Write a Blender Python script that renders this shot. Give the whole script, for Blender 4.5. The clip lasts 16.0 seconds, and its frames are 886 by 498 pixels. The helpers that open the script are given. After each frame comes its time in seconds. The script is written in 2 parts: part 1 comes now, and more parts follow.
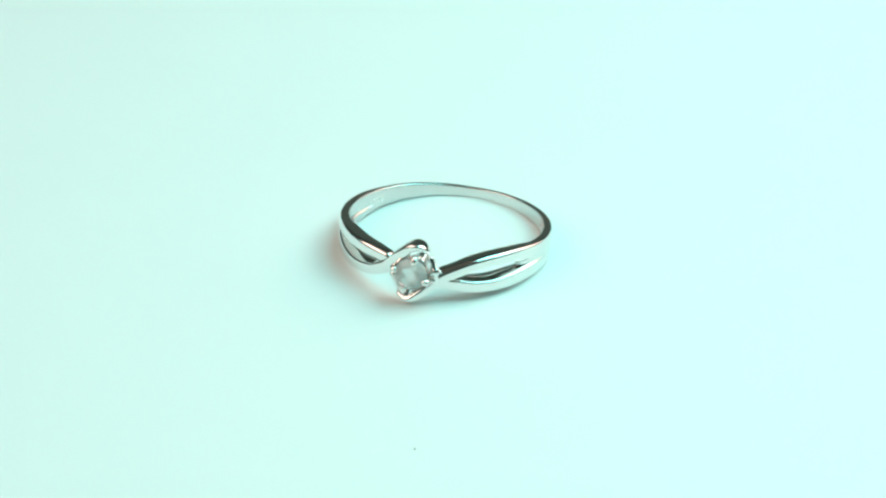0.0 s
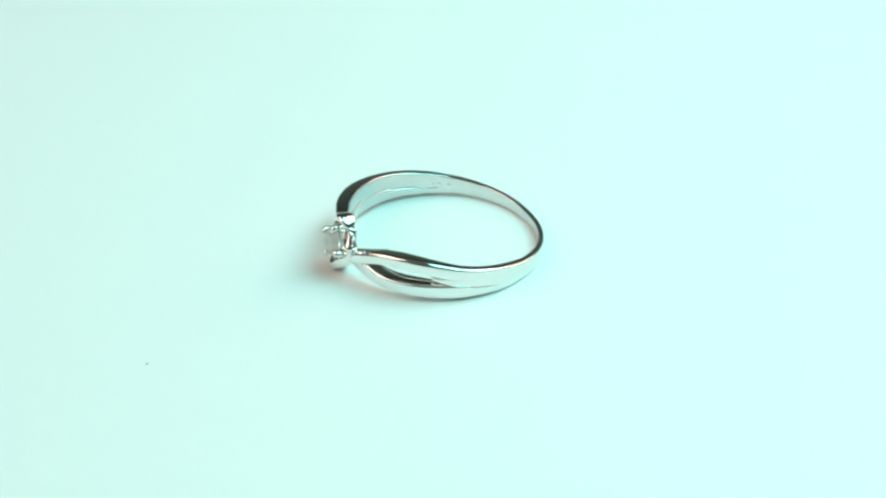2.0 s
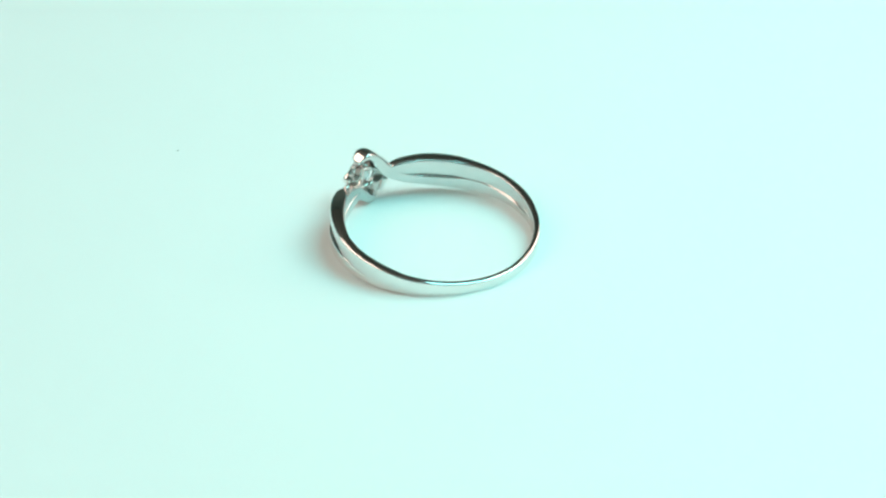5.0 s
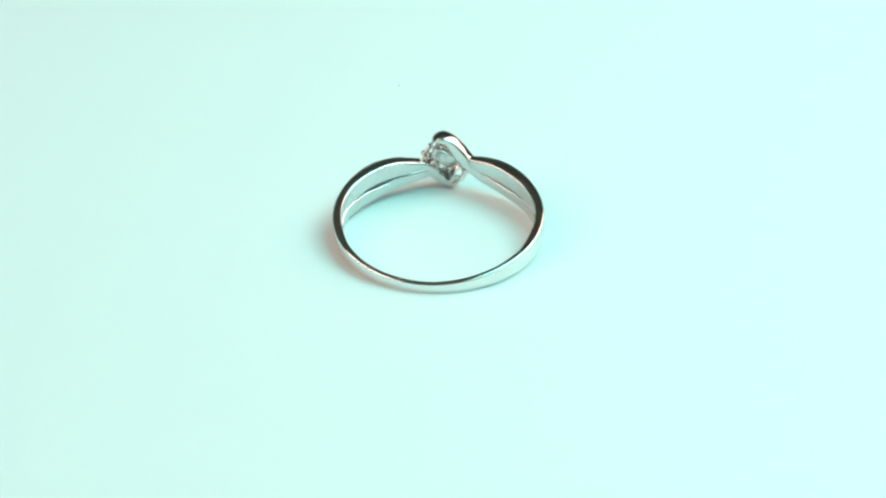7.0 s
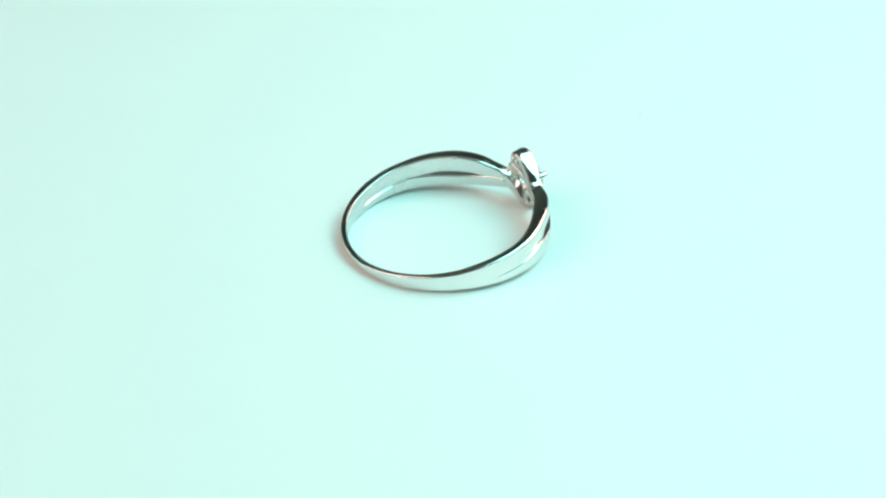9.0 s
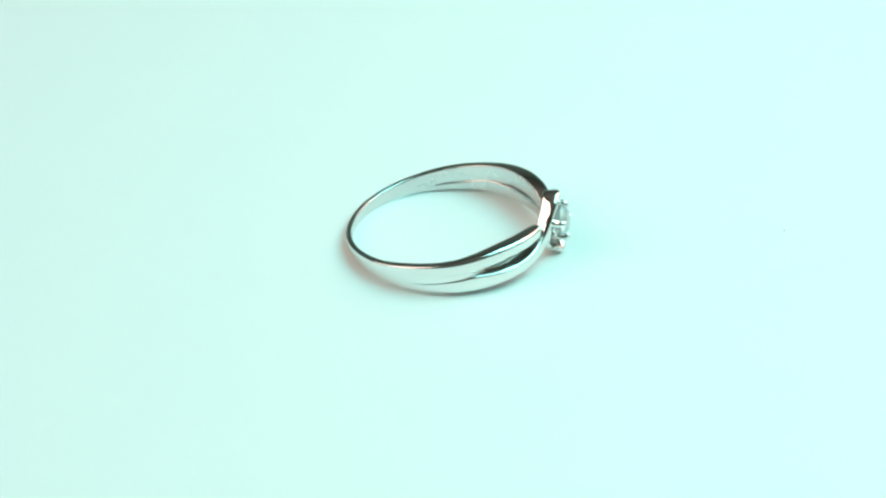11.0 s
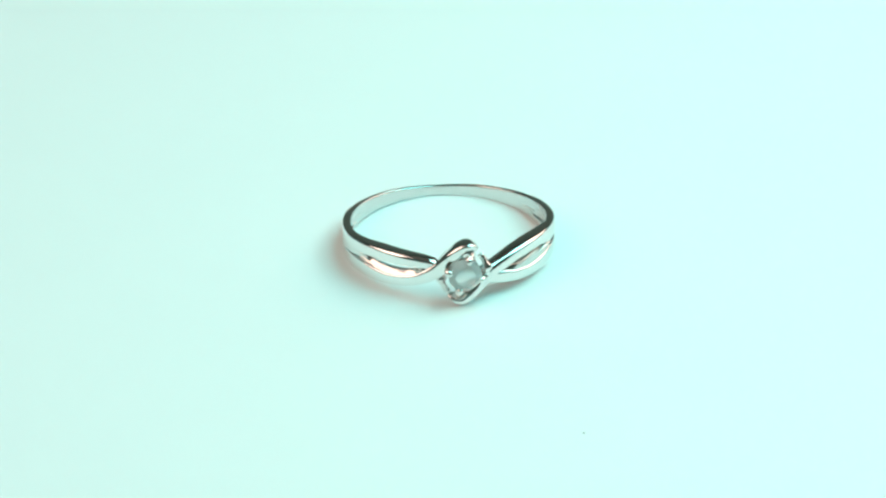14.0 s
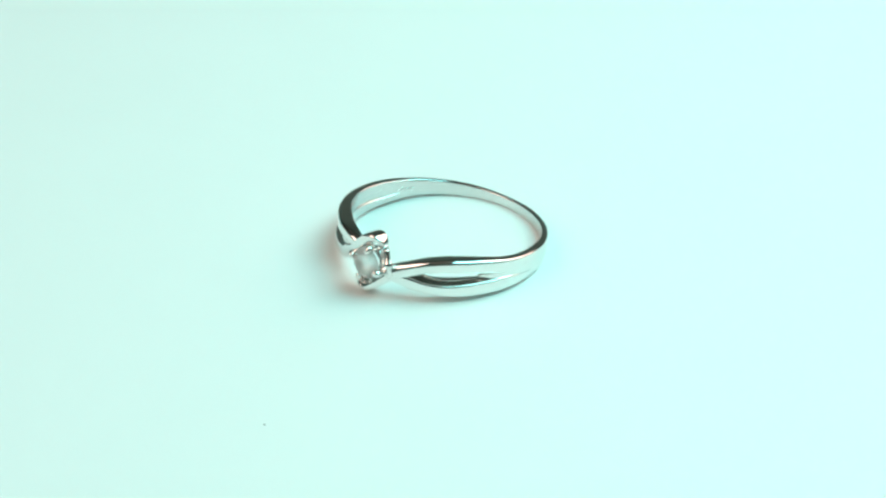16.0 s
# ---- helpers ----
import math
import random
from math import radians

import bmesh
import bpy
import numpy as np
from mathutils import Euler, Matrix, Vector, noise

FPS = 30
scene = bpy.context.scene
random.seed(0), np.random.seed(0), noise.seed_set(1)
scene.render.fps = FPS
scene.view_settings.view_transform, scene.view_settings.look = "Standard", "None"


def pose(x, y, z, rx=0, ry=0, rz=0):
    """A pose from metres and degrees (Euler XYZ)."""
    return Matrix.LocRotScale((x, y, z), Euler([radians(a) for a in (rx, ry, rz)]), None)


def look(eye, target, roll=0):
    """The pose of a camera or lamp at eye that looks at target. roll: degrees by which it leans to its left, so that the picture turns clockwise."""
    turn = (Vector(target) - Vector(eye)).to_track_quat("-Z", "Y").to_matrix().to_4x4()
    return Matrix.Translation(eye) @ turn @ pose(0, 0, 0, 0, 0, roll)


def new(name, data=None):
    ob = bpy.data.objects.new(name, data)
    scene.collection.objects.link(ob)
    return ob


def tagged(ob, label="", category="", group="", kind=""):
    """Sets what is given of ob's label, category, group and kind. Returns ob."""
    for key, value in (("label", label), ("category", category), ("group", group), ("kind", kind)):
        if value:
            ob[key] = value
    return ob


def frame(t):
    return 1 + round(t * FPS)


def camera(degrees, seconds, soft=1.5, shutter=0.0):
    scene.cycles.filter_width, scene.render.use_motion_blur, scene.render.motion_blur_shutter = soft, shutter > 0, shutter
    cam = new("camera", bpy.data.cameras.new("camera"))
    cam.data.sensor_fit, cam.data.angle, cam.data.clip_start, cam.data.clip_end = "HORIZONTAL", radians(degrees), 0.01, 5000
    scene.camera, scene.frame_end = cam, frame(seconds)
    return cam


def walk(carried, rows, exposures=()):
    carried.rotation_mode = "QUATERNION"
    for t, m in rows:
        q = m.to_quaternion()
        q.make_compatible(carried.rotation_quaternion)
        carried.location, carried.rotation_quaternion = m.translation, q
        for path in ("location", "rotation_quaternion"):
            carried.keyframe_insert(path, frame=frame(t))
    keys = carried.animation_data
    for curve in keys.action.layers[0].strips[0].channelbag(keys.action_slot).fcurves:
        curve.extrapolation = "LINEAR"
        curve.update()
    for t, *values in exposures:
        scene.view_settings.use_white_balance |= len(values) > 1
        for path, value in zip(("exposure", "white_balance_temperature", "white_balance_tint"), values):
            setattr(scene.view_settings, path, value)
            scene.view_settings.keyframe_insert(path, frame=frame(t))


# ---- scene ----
MM = 0.001
cam = camera(24.0, 16.0, soft=2.45)
EYE = (0.0, -160.9 * MM, 98.4 * MM)
DOWN = radians(31.66)
AIM = (0.0, EYE[1] + 0.2 * math.cos(DOWN), EYE[2] - 0.2 * math.sin(DOWN))
walk(cam, [(0.0, look(EYE, AIM, -0.5)), (16.0, look(EYE, AIM, -0.5))])

# ---- world and light ----
world = bpy.data.worlds.new("room_air")
scene.world = world
world.use_nodes = True
world.node_tree.nodes["Background"].inputs[0].default_value = (0.9, 0.8, 0.72, 1)
world.node_tree.nodes["Background"].inputs[1].default_value = 0.02


def area_lamp(name, place, target, sx, sy, watts, colour):
    data = bpy.data.lights.new(name, "AREA")
    data.shape, data.size, data.size_y, data.energy, data.color = "RECTANGLE", sx, sy, watts, colour
    ob = new(name, data)
    ob.matrix_world = look(place, target)
    return ob


area_lamp("key_lamp", (0.15, 0.0, 0.26), (0, 0, 0), 0.23, 0.23, 0.925, (0.34, 1.0, 1.0))
# two warm room lights, high on either side
area_lamp("room_light", (-1.15, -0.27, 1.12), (0, 0, 0), 1.4, 1.3, 15.6, (1.0, 0.80, 0.69))
area_lamp("room_light", (1.15, 0.6, 0.98), (0, 0, 0), 1.3, 1.2, 13.5, (1.0, 0.80, 0.69))


# ---- materials ----
def material(name, base, rough, metal=0.0):
    m = bpy.data.materials.new(name)
    m.use_nodes = True
    b = m.node_tree.nodes["Principled BSDF"]
    b.inputs["Base Color"].default_value = (*base, 1)
    b.inputs["Roughness"].default_value = rough
    b.inputs["Metallic"].default_value = metal
    return m


def grain(m, scale, strength, distance, base_a=None, base_b=None, rough=None):
    """Noise relief, and optionally a colour and a roughness that vary with it."""
    n = m.node_tree.nodes
    link = m.node_tree.links.new
    b = n["Principled BSDF"]
    co = n.new("ShaderNodeTexCoord")
    fine = n.new("ShaderNodeTexNoise")
    fine.inputs["Scale"].default_value, fine.inputs["Detail"].default_value = scale, 6
    link(co.outputs["Object"], fine.inputs["Vector"])
    wide = n.new("ShaderNodeTexNoise")
    wide.inputs["Scale"].default_value, wide.inputs["Detail"].default_value = scale / 14, 3
    link(co.outputs["Object"], wide.inputs["Vector"])
    bump = n.new("ShaderNodeBump")
    bump.inputs["Strength"].default_value, bump.inputs["Distance"].default_value = strength, distance
    link(fine.outputs["Fac"], bump.inputs["Height"])
    link(bump.outputs["Normal"], b.inputs["Normal"])
    if base_a:
        mix = n.new("ShaderNodeMix")
        mix.data_type = "RGBA"
        mix.inputs[6].default_value, mix.inputs[7].default_value = (*base_a, 1), (*base_b, 1)
        link(wide.outputs["Fac"], mix.inputs[0])
        link(mix.outputs[2], b.inputs["Base Color"])
    if rough:
        span = n.new("ShaderNodeMapRange")
        span.inputs["To Min"].default_value, span.inputs["To Max"].default_value = rough
        link(wide.outputs["Fac"], span.inputs["Value"])
        link(span.outputs["Result"], b.inputs["Roughness"])
    return m


SILVER = grain(material("polished_silver", (0.86, 0.85, 0.83), 0.06, 1.0), 1400, 0.07, 0.0001, (0.83, 0.79, 0.765), (0.93, 0.905, 0.885), (0.03, 0.11))
# for inner faces and the funnel: rougher, with a darker base than the polished silver
SATIN = grain(material("satin_silver", (0.82, 0.8, 0.78), 0.25, 1.0), 2600, 0.3, 0.0001, (0.66, 0.635, 0.615), (0.86, 0.835, 0.815), (0.12, 0.36))
PAPER = grain(material("pale_card", (0.75, 0.82, 0.81), 0.65), 900, 0.05, 0.0001, (0.74, 0.81, 0.80), (0.76, 0.83, 0.82))
WALL = grain(material("wall_paint", (0.2, 0.34, 0.33), 0.8), 60, 0.2, 0.002, (0.19, 0.33, 0.32), (0.21, 0.35, 0.34))
CEILING = grain(material("ceiling_paint", (0.36, 0.42, 0.4), 0.8), 60, 0.2, 0.002, (0.34, 0.4, 0.38), (0.38, 0.44, 0.42))
BLACK = grain(material("dark_plastic", (0.04, 0.04, 0.045), 0.45), 400, 0.1, 0.0003, (0.035, 0.035, 0.04), (0.05, 0.05, 0.055))
FLOOR = grain(material("grey_surface", (0.2, 0.23, 0.22), 0.6), 200, 0.1, 0.0005, (0.18, 0.21, 0.2), (0.22, 0.25, 0.24))
DUST = grain(material("grey_dust", (0.42, 0.46, 0.45), 0.9), 9000, 0.3, 0.00005, (0.38, 0.42, 0.41), (0.48, 0.52, 0.5))
STONE = material("clear_stone", (0.93, 0.97, 0.96), 0.04)
STONE.node_tree.nodes["Principled BSDF"].inputs["Transmission Weight"].default_value = 0.72
STONE.node_tree.nodes["Principled BSDF"].inputs["IOR"].default_value = 1.46


# ---- mesh helpers ----
def mesh_of(name, bm, mat, smooth=True):
    me = bpy.data.meshes.new(name)
    bmesh.ops.recalc_face_normals(bm, faces=bm.faces)
    bm.to_mesh(me)
    bm.free()
    for m in mat if isinstance(mat, tuple) else (mat,):
        me.materials.append(m)
    if smooth:
        me.shade_smooth()
    return me


def part(name, bm, mat, parent, label="", smooth=True):
    ob = new(name, mesh_of(name, bm, mat, smooth))
    ob.parent = parent
    return tagged(ob, label)


def box(bm, x0, x1, y0, y1, z0, z1):
    m = Matrix.LocRotScale(((x0 + x1) / 2, (y0 + y1) / 2, (z0 + z1) / 2), None, (x1 - x0, y1 - y0, z1 - z0))
    bmesh.ops.create_cube(bm, size=1, matrix=m)


def curve_value(keys, s):
    """Smooth value at s of keys (s, value) in order."""
    k = [a for a, _ in keys]
    v = [b for _, b in keys]
    if s <= k[0]:
        return v[0]
    if s >= k[-1]:
        return v[-1]
    i = max(j for j in range(len(k) - 1) if k[j] <= s)

    def slope(j):
        if j == 0 or j == len(k) - 1:
            return (v[min(j + 1, len(k) - 1)] - v[max(j - 1, 0)]) / (k[min(j + 1, len(k) - 1)] - k[max(j - 1, 0)])
        a, b = (v[j] - v[j - 1]) / (k[j] - k[j - 1]), (v[j + 1] - v[j]) / (k[j + 1] - k[j])
        return 0.5 * (a + b)
    h = k[i + 1] - k[i]
    u = (s - k[i]) / h
    return ((2 * u**3 - 3 * u**2 + 1) * v[i] + (u**3 - 2 * u**2 + u) * h * slope(i)
            + (3 * u**2 - 2 * u**3) * v[i + 1] + (u**3 - u**2) * h * slope(i + 1))


def on_ring(phi, r, z):
    """A point by its angle from the stone, its distance from the ring's centre and its height, in mm."""
    return Vector((r * math.sin(radians(phi)), -r * math.cos(radians(phi)), z)) * MM


# how far the shank's middle line rises or dips, on the side where the high arm starts and on the other
DIP_LEFT = [(54, -0.38), (60, -0.38), (90, -0.22), (120, -0.1), (180, 0)]
DIP_RIGHT = [(54, 0.1), (60, 0.1), (90, 0.14), (120, 0.1), (150, 0.02), (180, 0)]


# how much wider each strand is on its inner side, towards the slot
FLARE = [(-128, 0), (-96, 0), (-80, 0.55), (-60, 1.15), (-26, 1.15), (-14, 0), (10, 0)]
ACROSS = (-0.985, -0.95, -0.9, -0.82, -0.7, -0.5, -0.25, 0.0, 0.25, 0.5, 0.7, 0.82, 0.9, 0.95, 0.985)
SECTION = [(-1.0, 1)] + [(y, 1) for y in ACROSS] + [(1.0, 1)] + [(y, -1) for y in ACROSS[::-1]]


def strand(phis, r_keys, z_keys, thick_keys, wide_keys, flip=False, cap=(0, 0), power=2.6, lower=7.0, upper=None, slant=((-180, 0), (360, 0)), slot=False):
    """A swept bar along the ring: rounded section, thick_keys across the radius, wide_keys along the ring's axis (half sizes, mm).
    flip turns it half round the stone's axis. cap: lengths in steps over which each end closes. slant: rise of its inner side
    for each mm of depth. slot: whether a slot runs below it, which narrows towards the finger."""
    sign = -1 if flip else 1
    centres, outs = [], []
    for p in phis:
        centres.append(on_ring(sign * p, curve_value(r_keys, p), sign * curve_value(z_keys, p)))
        outs.append(on_ring(sign * p, 1, 0).normalized())
    bm = bmesh.new()
    rings = []
    sides = len(SECTION)
    count = len(phis)
    for i, p in enumerate(phis):
        a, b = max(i - 1, 0), min(i + 1, count - 1)
        tangent = (centres[b] - centres[a]).normalized()
        out = (outs[i] - tangent * outs[i].dot(tangent)).normalized()
        side = tangent.cross(out)
        t, w = curve_value(thick_keys, p) * MM, curve_value(wide_keys, p) * MM
        e = 1.0
        if cap[0] and i < cap[0]:
            e = math.sqrt(max(1 - ((cap[0] - i) / cap[0]) ** 2, 0.0004))
        if cap[1] and i >= count - cap[1]:
            e = math.sqrt(max(1 - ((i - (count - 1 - cap[1])) / cap[1]) ** 2, 0.0004))
        ring = []
        for y, half in SECTION:
            # flat towards the finger, domed outside, with a crisp lower edge
            q = curve_value(power, p) if isinstance(power, list) else power
            if half < 0:
                q += 2.6
            elif y * side.z < 0:
                q = max(q, lower)
            else:
                q = curve_value(upper, p) if upper else q
            x = half * (1 - abs(y) ** q) ** (1 / q)
            fill = 1 + curve_value(FLARE, p) * max(-x, 0) * (1 if slot else 0.1) if (y * side.z < 0) == slot else 1
            ring.append(bm.verts.new(centres[i] + out * x * t * e + side * y * w * e * fill - Vector((0, 0, x * t * e * curve_value(slant, p)))))
        rings.append(ring)
    for i in range(count - 1):
        j = i + 1
        for k in range(sides):
            n = (k + 1) % sides
            face = bm.faces.new((rings[i][k], rings[i][n], rings[j][n], rings[j][k]))
            if SECTION[k][1] < 0 and SECTION[n][1] < 0 and abs(SECTION[k][0]) < 0.96 and abs(SECTION[n][0]) < 0.96:
                face.material_index = 1
    bm.faces.new(rings[0])
    bm.faces.new(rings[-1][::-1])
    return bm


def steps(a, b, n):
    return [a + (b - a) * i / (n - 1) for i in range(n)]


# ---- the room ----
def build_room():
    bm = bmesh.new()
    box(bm, -2.2, 2.2, -2.2, 2.2, -0.0996, -0.0396)
    tagged(new("floor", mesh_of("floor", bm, FLOOR, False)), "plain grey surface that the turntable stands on", "floor", kind="structure")
    for name, (x0, x1, y0, y1) in {"wall_north": (-2.1, 2.1, 2.0, 2.1), "wall_south": (-2.1, 2.1, -2.1, -2.0),
                                   "wall_east": (2.0, 2.1, -2.0, 2.0), "wall_west": (-2.1, -2.0, -2.0, 2.0)}.items():
        bm = bmesh.new()
        box(bm, x0, x1, y0, y1, -0.0396, 1.75)
        tagged(new(name, mesh_of(name, bm, WALL, False)), "plain painted wall of the dim room", "wall", kind="structure")
    bm = bmesh.new()
    box(bm, -2.2, 2.2, -2.2, 2.2, 1.75, 1.85)
    tagged(new("ceiling", mesh_of("ceiling", bm, CEILING, False)), "plain grey-green ceiling of the room", "ceiling", kind="structure")


def build_turntable():
    table = tagged(new("display_turntable"), "round turntable covered with smooth pale mint card, slowly turning", "turntable")
    bm = bmesh.new()
    bmesh.ops.create_cone(bm, cap_ends=True, segments=160, radius1=0.14, radius2=0.14, depth=0.0016,
                          matrix=Matrix.Translation((0, 0, -0.0008)))
    part("card_cover", bm, PAPER, table, "smooth pale card disc", smooth=False)
    bm = bmesh.new()
    bmesh.ops.create_cone(bm, cap_ends=True, segments=120, radius1=0.132, radius2=0.137, depth=0.018,
                          matrix=Matrix.Translation((0, 0, -0.0106)))
    part("platter", bm, BLACK, table, "dark platter under the card", smooth=False)
    bm = bmesh.new()
    bmesh.ops.create_cone(bm, cap_ends=True, segments=80, radius1=0.10, radius2=0.09, depth=0.02,
                          matrix=Matrix.Translation((0, 0, -0.0296)))
    part("base", bm, BLACK, table, "dark round base", smooth=False)
    return table


# ---- the ring ----
def build_ring():
    ring = tagged(new("finger_ring"), "polished silver bypass ring with a round clear stone, lying flat", "ring")
    # half height of the whole shank, and half the gap of its split, by the angle from the stone
    high = [(60, 1.63), (75, 1.44), (90, 1.25), (110, 1.02), (140, 0.73), (180, 0.48)]
    gap = [(62, 0.08), (70, 0.12), (80, 0.28), (92, 0.4), (105, 0.42), (113, 0.36), (118, 0.1), (128, 0.0), (180, 0.0)]
    # plain band round the back
    back = steps(60, 300, 190)
    half_turn = [(60, 8.8, 0.3), (70, 9.0, 0.34), (80, 9.15, 0.33), (95, 9.21, 0.3), (118, 9.18, 0.34), (140, 9.2, 0.29), (180, 9.2, 0.26)]
    inset = [(60, 1.4), (66, 1.25), (72, 0.95), (78, 0.5), (86, 0.2), (95, 0.1), (118, 0.03), (140, 0), (160, 0)]
    part("band", strand(back, [(p, r) for p, r, _ in half_turn] + [(360 - p, r) for p, r, _ in half_turn[-2::-1]],
                        DIP_RIGHT[1:] + [(360 - p, z) for p, z in DIP_LEFT[-2:0:-1]],
                        [(p, t) for p, _, t in half_turn] + [(360 - p, t) for p, _, t in half_turn[-2::-1]],
                        [(p, curve_value(high, p) - k) for p, k in inset] + [(180, 0.48)] + [(360 - p, curve_value(high, p) - k) for p, k in inset[::-1]], power=4.6, cap=(12, 12)),
         (SILVER, SATIN), ring, "tapering polished silver band")
    side = (128, 118, 113, 105, 90, 76)
    sunk = {128: 0.84, 118: 0.96, 113: 0.98}
    # middle height and half width of each strand from the split to its end
    long_left = [(-66, -1.12, 0.68), (-53, -1.17, 0.57), (-41, -1.14, 0.5), (-29, -0.88, 0.5), (-24, -0.66, 0.53), (-19, -0.26, 0.57), (-15, 0.12, 0.6),
                 (-12, 0.52, 0.64), (-8.5, 1.18, 0.64), (-5, 1.92, 0.52), (-3, 2.3, 0.44), (1, 2.68, 0.34), (4.5, 2.62, 0.31), (8.5, 2.1, 0.3)]
    long_right = [(-66, -1.1, 0.62), (-57, -1.22, 0.58), (-43, -1.2, 0.55), (-36, -1.05, 0.54), (-30, -0.85, 0.54), (-24, -0.5, 0.56), (-19, -0.2, 0.58), (-15, 0.05, 0.6),
                  (-12, 0.32, 0.62), (-8.5, 0.84, 0.6), (-5, 1.48, 0.52), (-3, 1.8, 0.47), (1, 2.28, 0.38), (4, 2.26, 0.35), (8.5, 1.86, 0.32)]
    short_left = [(-66, 0.62, 0.62), (-53, 0.82, 0.57), (-41, 0.86, 0.55), (-30, 0.83, 0.53), (-22, 0.75, 0.5), (-13, 0.6, 0.4)]
    short_right = [(-66, 0.82, 0.62), (-56, 0.92, 0.6), (-44, 1.02, 0.52), (-31, 0.98, 0.51), (-23, 0.85, 0.56), (-16, 0.75, 0.5), (-9, 0.8, 0.42)]
    outer = [(-128, 9.18), (-118, 9.16), (-106, 9.13), (-78, 9.11), (-62, 8.93), (-48, 8.82), (-32, 8.83)]
    depth = [(-128, 0.27), (-118, 0.33), (-106, 0.39), (-80, 0.43), (-62, 0.56), (-48, 0.68)]
    for flip in (False, True):
        dip = [-curve_value(DIP_RIGHT, p) if flip else curve_value(DIP_LEFT, p) for p in side]
        z = [(curve_value(high, p) + curve_value(gap, p)) / 2 * sunk.get(p, 1) for p in side]
        w = [(-p, (curve_value(high, p) - curve_value(gap, p)) / 2 * sunk.get(p, 1)) for p in side]
        # the strand on the card's side leans, its inner side higher
        lean = [(-90, 0), (-72, 0.08), (-56, 0.16), (-30, 0.16), (-18, 0.08), (-10, 0), (10, 0)]
        level = [(-128, 0), (10, 0)]
        crisp = [(-128, 4.6), (-70, 7), (-30, 7), (-16, 4), (-4, 3.4), (10, 3)]
        # long arm: from one edge of the shoulder across and round the stone
        keys = long_right if flip else long_left
        part("bypass_arm", strand(steps(-128, 8.5, 180),
                                  outer + [(-20, 8.95), (-12, 9.16), (-4, 9.42), (8.5, 9.5)],
                                  [(-p, d - a) for p, d, a in zip(side, dip, z)] + [(p, a) for p, a, _ in keys],
                                  depth + [(-30, 0.68), (-18, 0.62), (-8, 0.7), (3, 0.8), (8.5, 0.74)],
                                  w + [(p, b) for p, _, b in keys],
                                  flip, cap=(0, 11), power=[(-128, 4.6), (-90, 4.4), (-60, 3.9), (-34, 3.6), (-20, 2.7), (-6, 2.3), (5, 2.2), (8.5, 2.0)],
                                  slant=level if flip else lean, upper=None if flip else crisp, slot=flip),
             (SILVER, SATIN), ring, "arm that sweeps across beside the stone")
        # short arm: the other edge of the shoulder, ends against the long one
        keys = short_right if flip else short_left
        part("shoulder_arm", strand(steps(-128, keys[-1][0], 150),
                                    outer + [(-25, 8.8), (-9, 8.9)],
                                    [(-p, d + a) for p, d, a in zip(side, dip, z)] + [(p, a) for p, a, _ in keys],
                                    depth + [(-25, 0.62), (-9, 0.4)],
                                    w + [(p, b) for p, _, b in keys],
                                    flip, cap=(0, 6), power=[(-128, 4.6), (-90, 4.4), (-60, 3.9), (-34, 3.6), (-13, 2.6)],
                                    slant=lean if flip else level, upper=crisp if flip else None, slot=not flip),
             (SILVER, SATIN), ring, "short arm of the split shoulder")
    return ring


def outward(r):
    """Local z along the radius through the stone, local y up the ring's axis."""
    m = Matrix(((1, 0, 0), (0, 0, -1), (0, 1, 0))).to_4x4()
    return Matrix.Translation((0, -r * MM, 0.2 * MM)) @ m


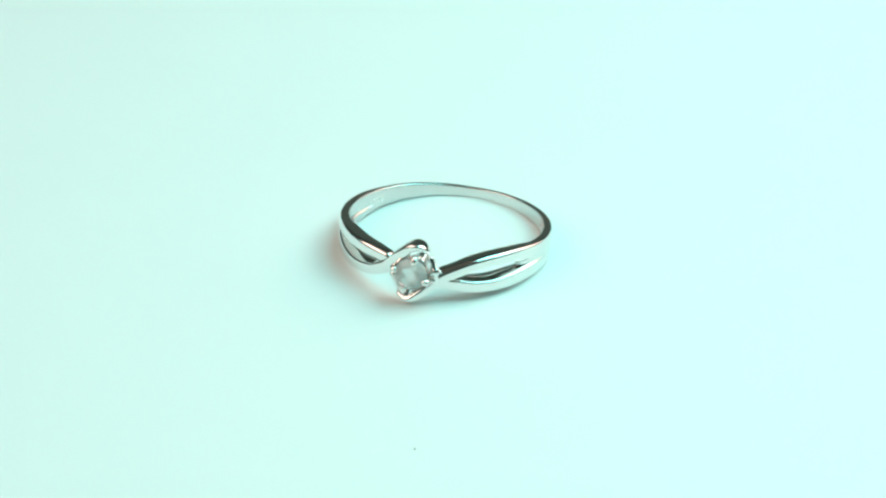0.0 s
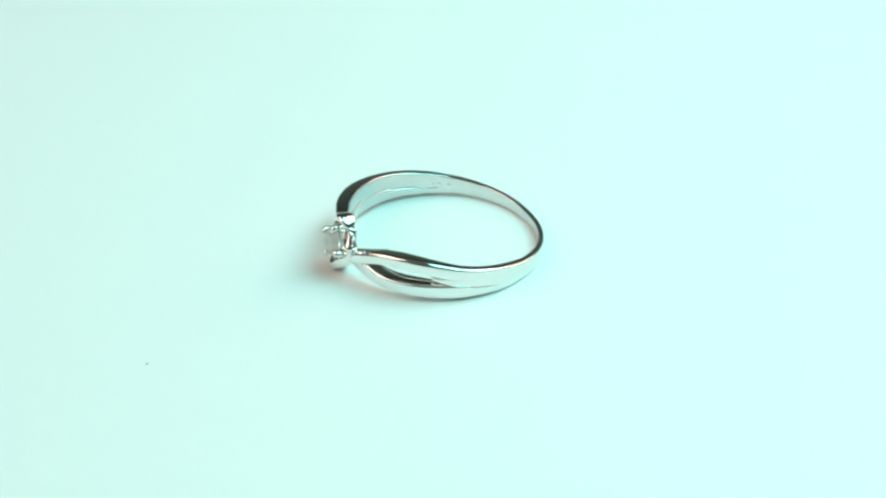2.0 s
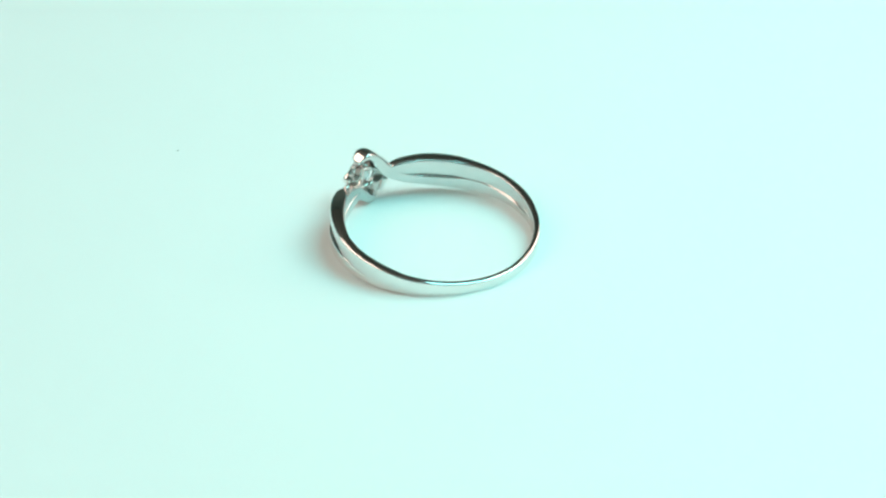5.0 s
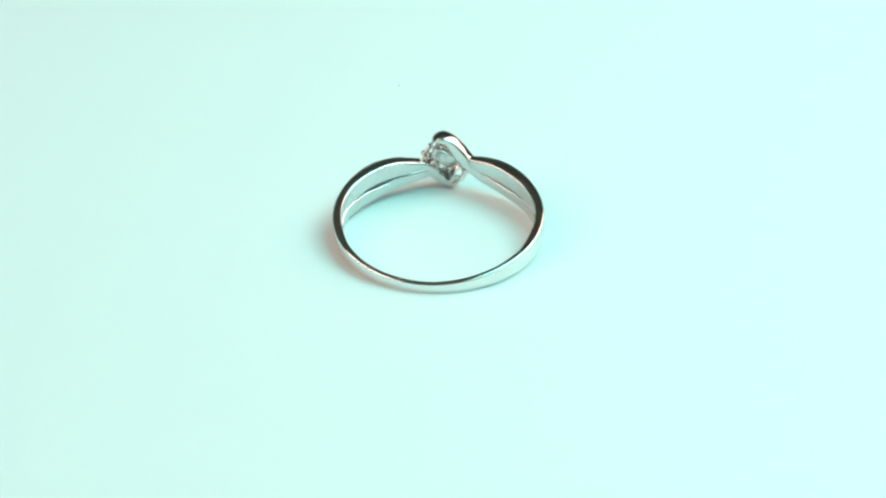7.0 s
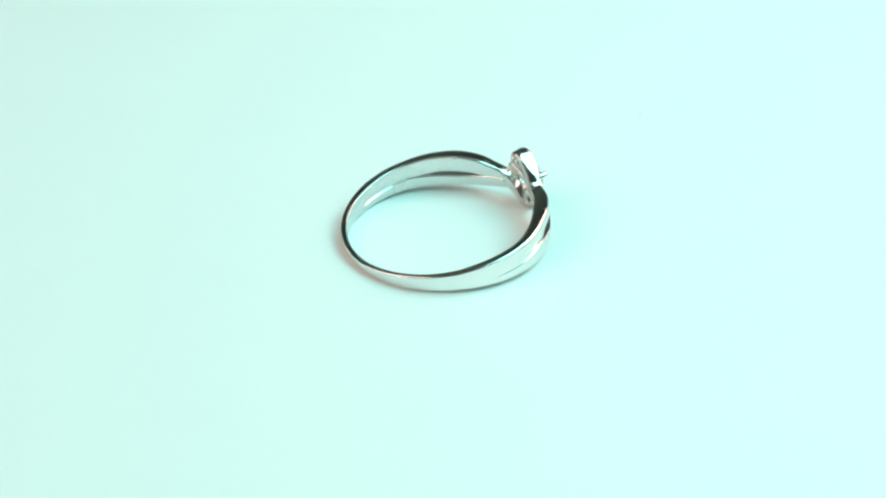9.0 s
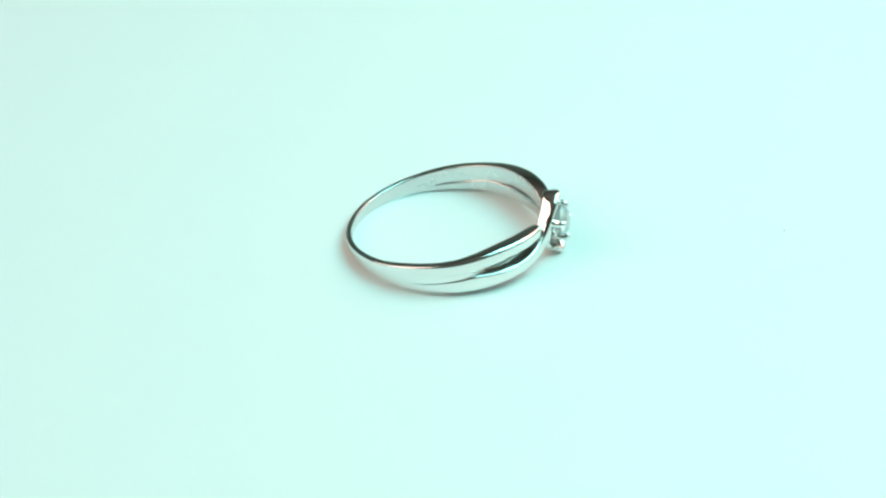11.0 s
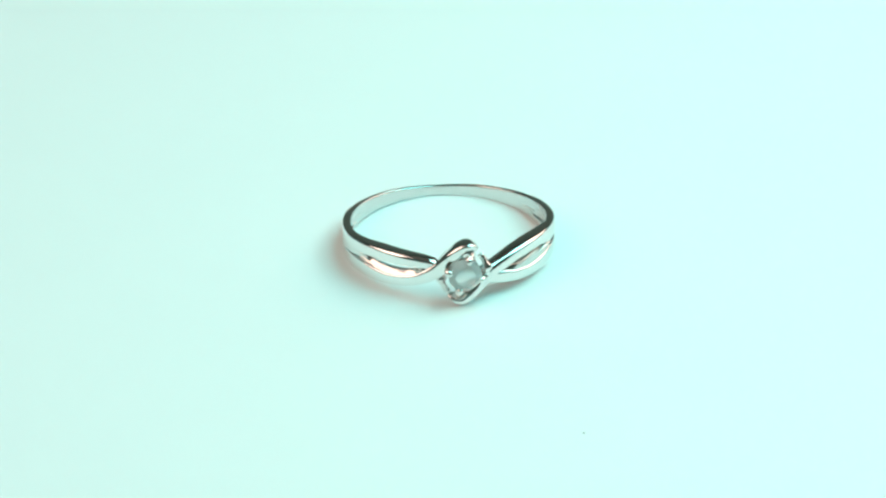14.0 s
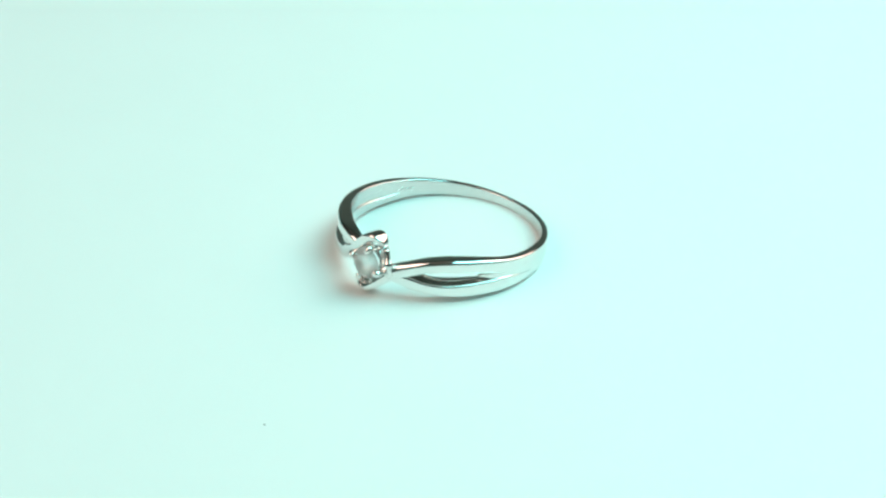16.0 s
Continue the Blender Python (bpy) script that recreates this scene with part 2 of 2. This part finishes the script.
def build_head(ring):
    # faceted stone
    bm = bmesh.new()
    R = 1.46
    table = [bm.verts.new((0.62 * R * MM * math.cos(math.pi * k / 4), 0.62 * R * MM * math.sin(math.pi * k / 4), 0.5 * MM)) for k in range(8)]
    star = [bm.verts.new((0.8 * R * MM * math.cos(math.pi * (k + 0.5) / 4), 0.8 * R * MM * math.sin(math.pi * (k + 0.5) / 4), 0.3 * MM)) for k in range(8)]
    girdle = [bm.verts.new((R * MM * math.cos(math.pi * k / 8), R * MM * math.sin(math.pi * k / 8), 0.04 * MM)) for k in range(16)]
    under = [bm.verts.new((R * MM * math.cos(math.pi * k / 8), R * MM * math.sin(math.pi * k / 8), -0.04 * MM)) for k in range(16)]
    low = [bm.verts.new((0.3 * R * MM * math.cos(math.pi * k / 4), 0.3 * R * MM * math.sin(math.pi * k / 4), -0.95 * MM)) for k in range(8)]
    tip = bm.verts.new((0, 0, -1.28 * MM))
    bm.faces.new(table)
    for k in range(8):
        n = (k + 1) % 8
        bm.faces.new((table[k], star[k], table[n]))
        bm.faces.new((table[k], star[k - 1], girdle[2 * k], star[k]))
        bm.faces.new((star[k], girdle[2 * k], girdle[2 * k + 1]))
        bm.faces.new((star[k], girdle[2 * k + 1], girdle[(2 * k + 2) % 16]))
        bm.faces.new((low[k], under[2 * k], under[2 * k + 1]))
        bm.faces.new((low[k], under[2 * k + 1], low[n]))
        bm.faces.new((low[n], under[2 * k + 1], under[(2 * k + 2) % 16]))
        bm.faces.new((low[k], low[n], tip))
    for k in range(16):
        n = (k + 1) % 16
        bm.faces.new((girdle[k], under[k], under[n], girdle[n]))
    bmesh.ops.transform(bm, matrix=outward(10.3), verts=bm.verts)
    part("stone", bm, STONE, ring, "round clear faceted stone", smooth=False)
    # open funnel under the stone, four-pointed where it meets the finger
    corners = [(60, 1.85), (180, 1.9), (263, 2.35), (335, 2.1)]

    def reach(deg):
        near = [((deg - a + 180) % 360 - 180, r) for a, r in corners]
        return 1.12 + sum((r - 1.12) * max(0.0, 1 - abs(d) / 52) ** 1.7 for d, r in near)
    bm = bmesh.new()
    rows = []
    for depth, scale, star in ((-0.45, 1.4, 0), (-0.75, 1.34, 0.12), (-1.15, 1.12, 0.6), (-1.58, 1.02, 1), (-1.7, 0.98, 1), (-1.7, 0.9, 1),
                               (-1.6, 0.84, 1), (-1.32, 0.72, 0.8), (-1.05, 0.64, 0.3), (-0.82, 0.8, 0), (-0.5, 1.26, 0)):
        row = []
        for k in range(96):
            a = 2 * math.pi * k / 96
            r = scale * (1 - star + star * reach(math.degrees(a)))
            row.append(bm.verts.new((r * math.cos(a) * MM, r * math.sin(a) * MM, depth * MM)))
        rows.append(row)
    for one, two in zip(rows, rows[1:] + rows[:1]):
        for k in range(96):
            n = (k + 1) % 96
            bm.faces.new((one[k], one[n], two[n], two[k]))
    bmesh.ops.transform(bm, matrix=outward(10.3), verts=bm.verts)
    part("stone_setting", bm, SATIN, ring, "open four-pointed silver funnel under the stone")
    for ang in (78, 165, 250, 345):
        bm = bmesh.new()
        rows = []
        path = [(1.16, -1.25, 0.34), (1.36, -0.8, 0.34), (1.55, -0.2, 0.32), (1.58, 0.1, 0.31), (1.5, 0.3, 0.31), (1.36, 0.5, 0.24), (1.28, 0.56, 0.07)]
        ca, sa = math.cos(radians(ang)), math.sin(radians(ang))
        for r, z, w in path:
            rows.append([bm.verts.new(Vector((ca * (r + w * math.cos(a)) - sa * w * math.sin(a), sa * (r + w * math.cos(a)) + ca * w * math.sin(a),
                                              z + 0.25 * w * math.cos(a) * (z > 0))) * MM) for a in [2 * math.pi * k / 14 for k in range(14)]])
        for a, b in zip(rows, rows[1:]):
            for k in range(14):
                n = (k + 1) % 14
                bm.faces.new((a[k], a[n], b[n], b[k]))
        bm.faces.new(rows[0])
        bm.faces.new(rows[-1][::-1])
        bmesh.ops.transform(bm, matrix=outward(10.3), verts=bm.verts)
        part("prong", bm, SILVER, ring, "rounded silver claw")


def tube(points, radii, turns=12):
    """A round bar through points, closed at both ends."""
    bm = bmesh.new()
    rows = []
    for i, p in enumerate(points):
        tangent = (points[min(i + 1, len(points) - 1)] - points[max(i - 1, 0)]).normalized()
        u = tangent.orthogonal().normalized()
        u = (Vector((0, -1, 0.01)) - tangent * tangent.dot(Vector((0, -1, 0.01)))).normalized() if abs(tangent.y) < 0.9 else u
        v = tangent.cross(u)
        rows.append([bm.verts.new(p + (u * math.cos(2 * math.pi * k / turns) + v * math.sin(2 * math.pi * k / turns)) * radii[i] * MM) for k in range(turns)])
    for a, b in zip(rows, rows[1:]):
        for k in range(turns):
            n = (k + 1) % turns
            bm.faces.new((a[k], a[n], b[n], b[k]))
    bm.faces.new(rows[0])
    bm.faces.new(rows[-1][::-1])
    return bm


def build_gallery(ring):
    for sign in (1, -1):
        zs = steps(1.75, -1.0, 22)
        bow = [(-1.0, 9.5), (-0.5, 11.2), (0.2, 11.8), (0.9, 11.2), (1.75, 8.5)]
        depth = [(-1.0, 9.4), (0.2, 9.8), (0.9, 9.85), (1.75, 9.5)] if sign > 0 else [(-1.0, 9.05), (0.2, 9.14), (1.75, 9.1)]
        thick = [(-1.0, 0.26), (-0.7, 0.28), (-0.3, 0.48), (0.08, 0.28), (0.22, 0.28), (0.6, 0.48), (1.0, 0.28), (1.75, 0.28)]
        pts = [on_ring(sign * curve_value(bow, z), curve_value(depth, z), sign * z) for z in zs]
        part("gallery_bar", tube(pts, [curve_value(thick, z) for z in zs]), SILVER, ring, "beaded silver bar beside the stone")


def build_stamps(ring):
    """Worn stamp marks inside the band, too small to read, as plain bars."""
    for middle, z in ((-117, -0.22), (115.5, -0.1)):
        bm = bmesh.new()
        for k, tall in enumerate((0.26, 0.18, 0.24, 0.15)):
            phi = middle + (k - 1.5) * 3.0
            m = Matrix.Translation(on_ring(phi, 8.845, z)) @ Matrix.Rotation(radians(phi), 4, "Z") @ Matrix.Diagonal((0.3 * MM, 0.09 * MM, 2 * tall * MM, 1))
            bmesh.ops.create_cube(bm, size=1, matrix=m)
        bmesh.ops.bevel(bm, geom=bm.edges[:], offset=0.03 * MM, segments=1, affect="EDGES")
        part("stamp_mark", bm, SILVER, ring, "worn stamped marks inside the band")


def build_speck():
    bm = bmesh.new()
    bmesh.ops.create_icosphere(bm, subdivisions=2, radius=0.12 * MM)
    for v in bm.verts:
        v.co *= 0.8 + 0.5 * noise.noise(v.co * 9000)
        v.co.z *= 0.5
    low = min(v.co.z for v in bm.verts)
    for v in bm.verts:
        v.co.z -= low
    return tagged(new("dust_speck", mesh_of("dust_speck", bm, DUST)), "tiny grey speck of dust on the pale card", "dust")


build_room()
TURNTABLE = build_turntable()
RING = build_ring()
build_head(RING)
build_gallery(RING)
build_stamps(RING)
SPECK = build_speck()

SPIN = 360 / 15.04
TILT = -7.0
ROLL = 1.6
OFFSET = 0.6 * MM
ASIDE = 0.42 * MM
LIFT = 1.615 * MM
PHASE = -17.4


def motions():
    ts = [0.5 * i for i in range(33)]
    walk(TURNTABLE, [(t, pose(0, 0, 0, 0, 0, -SPIN * t)) for t in ts])
    walk(RING, [(t, pose(0, 0, 0, 0, 0, PHASE - SPIN * t) @ pose(ASIDE, -OFFSET, LIFT, TILT, ROLL, 0)) for t in ts])
    walk(SPECK, [(t, pose(0, 0, 0, 0, 0, -4.3 - SPIN * t) @ pose(0, -31.1 * MM, 0)) for t in ts])


motions()
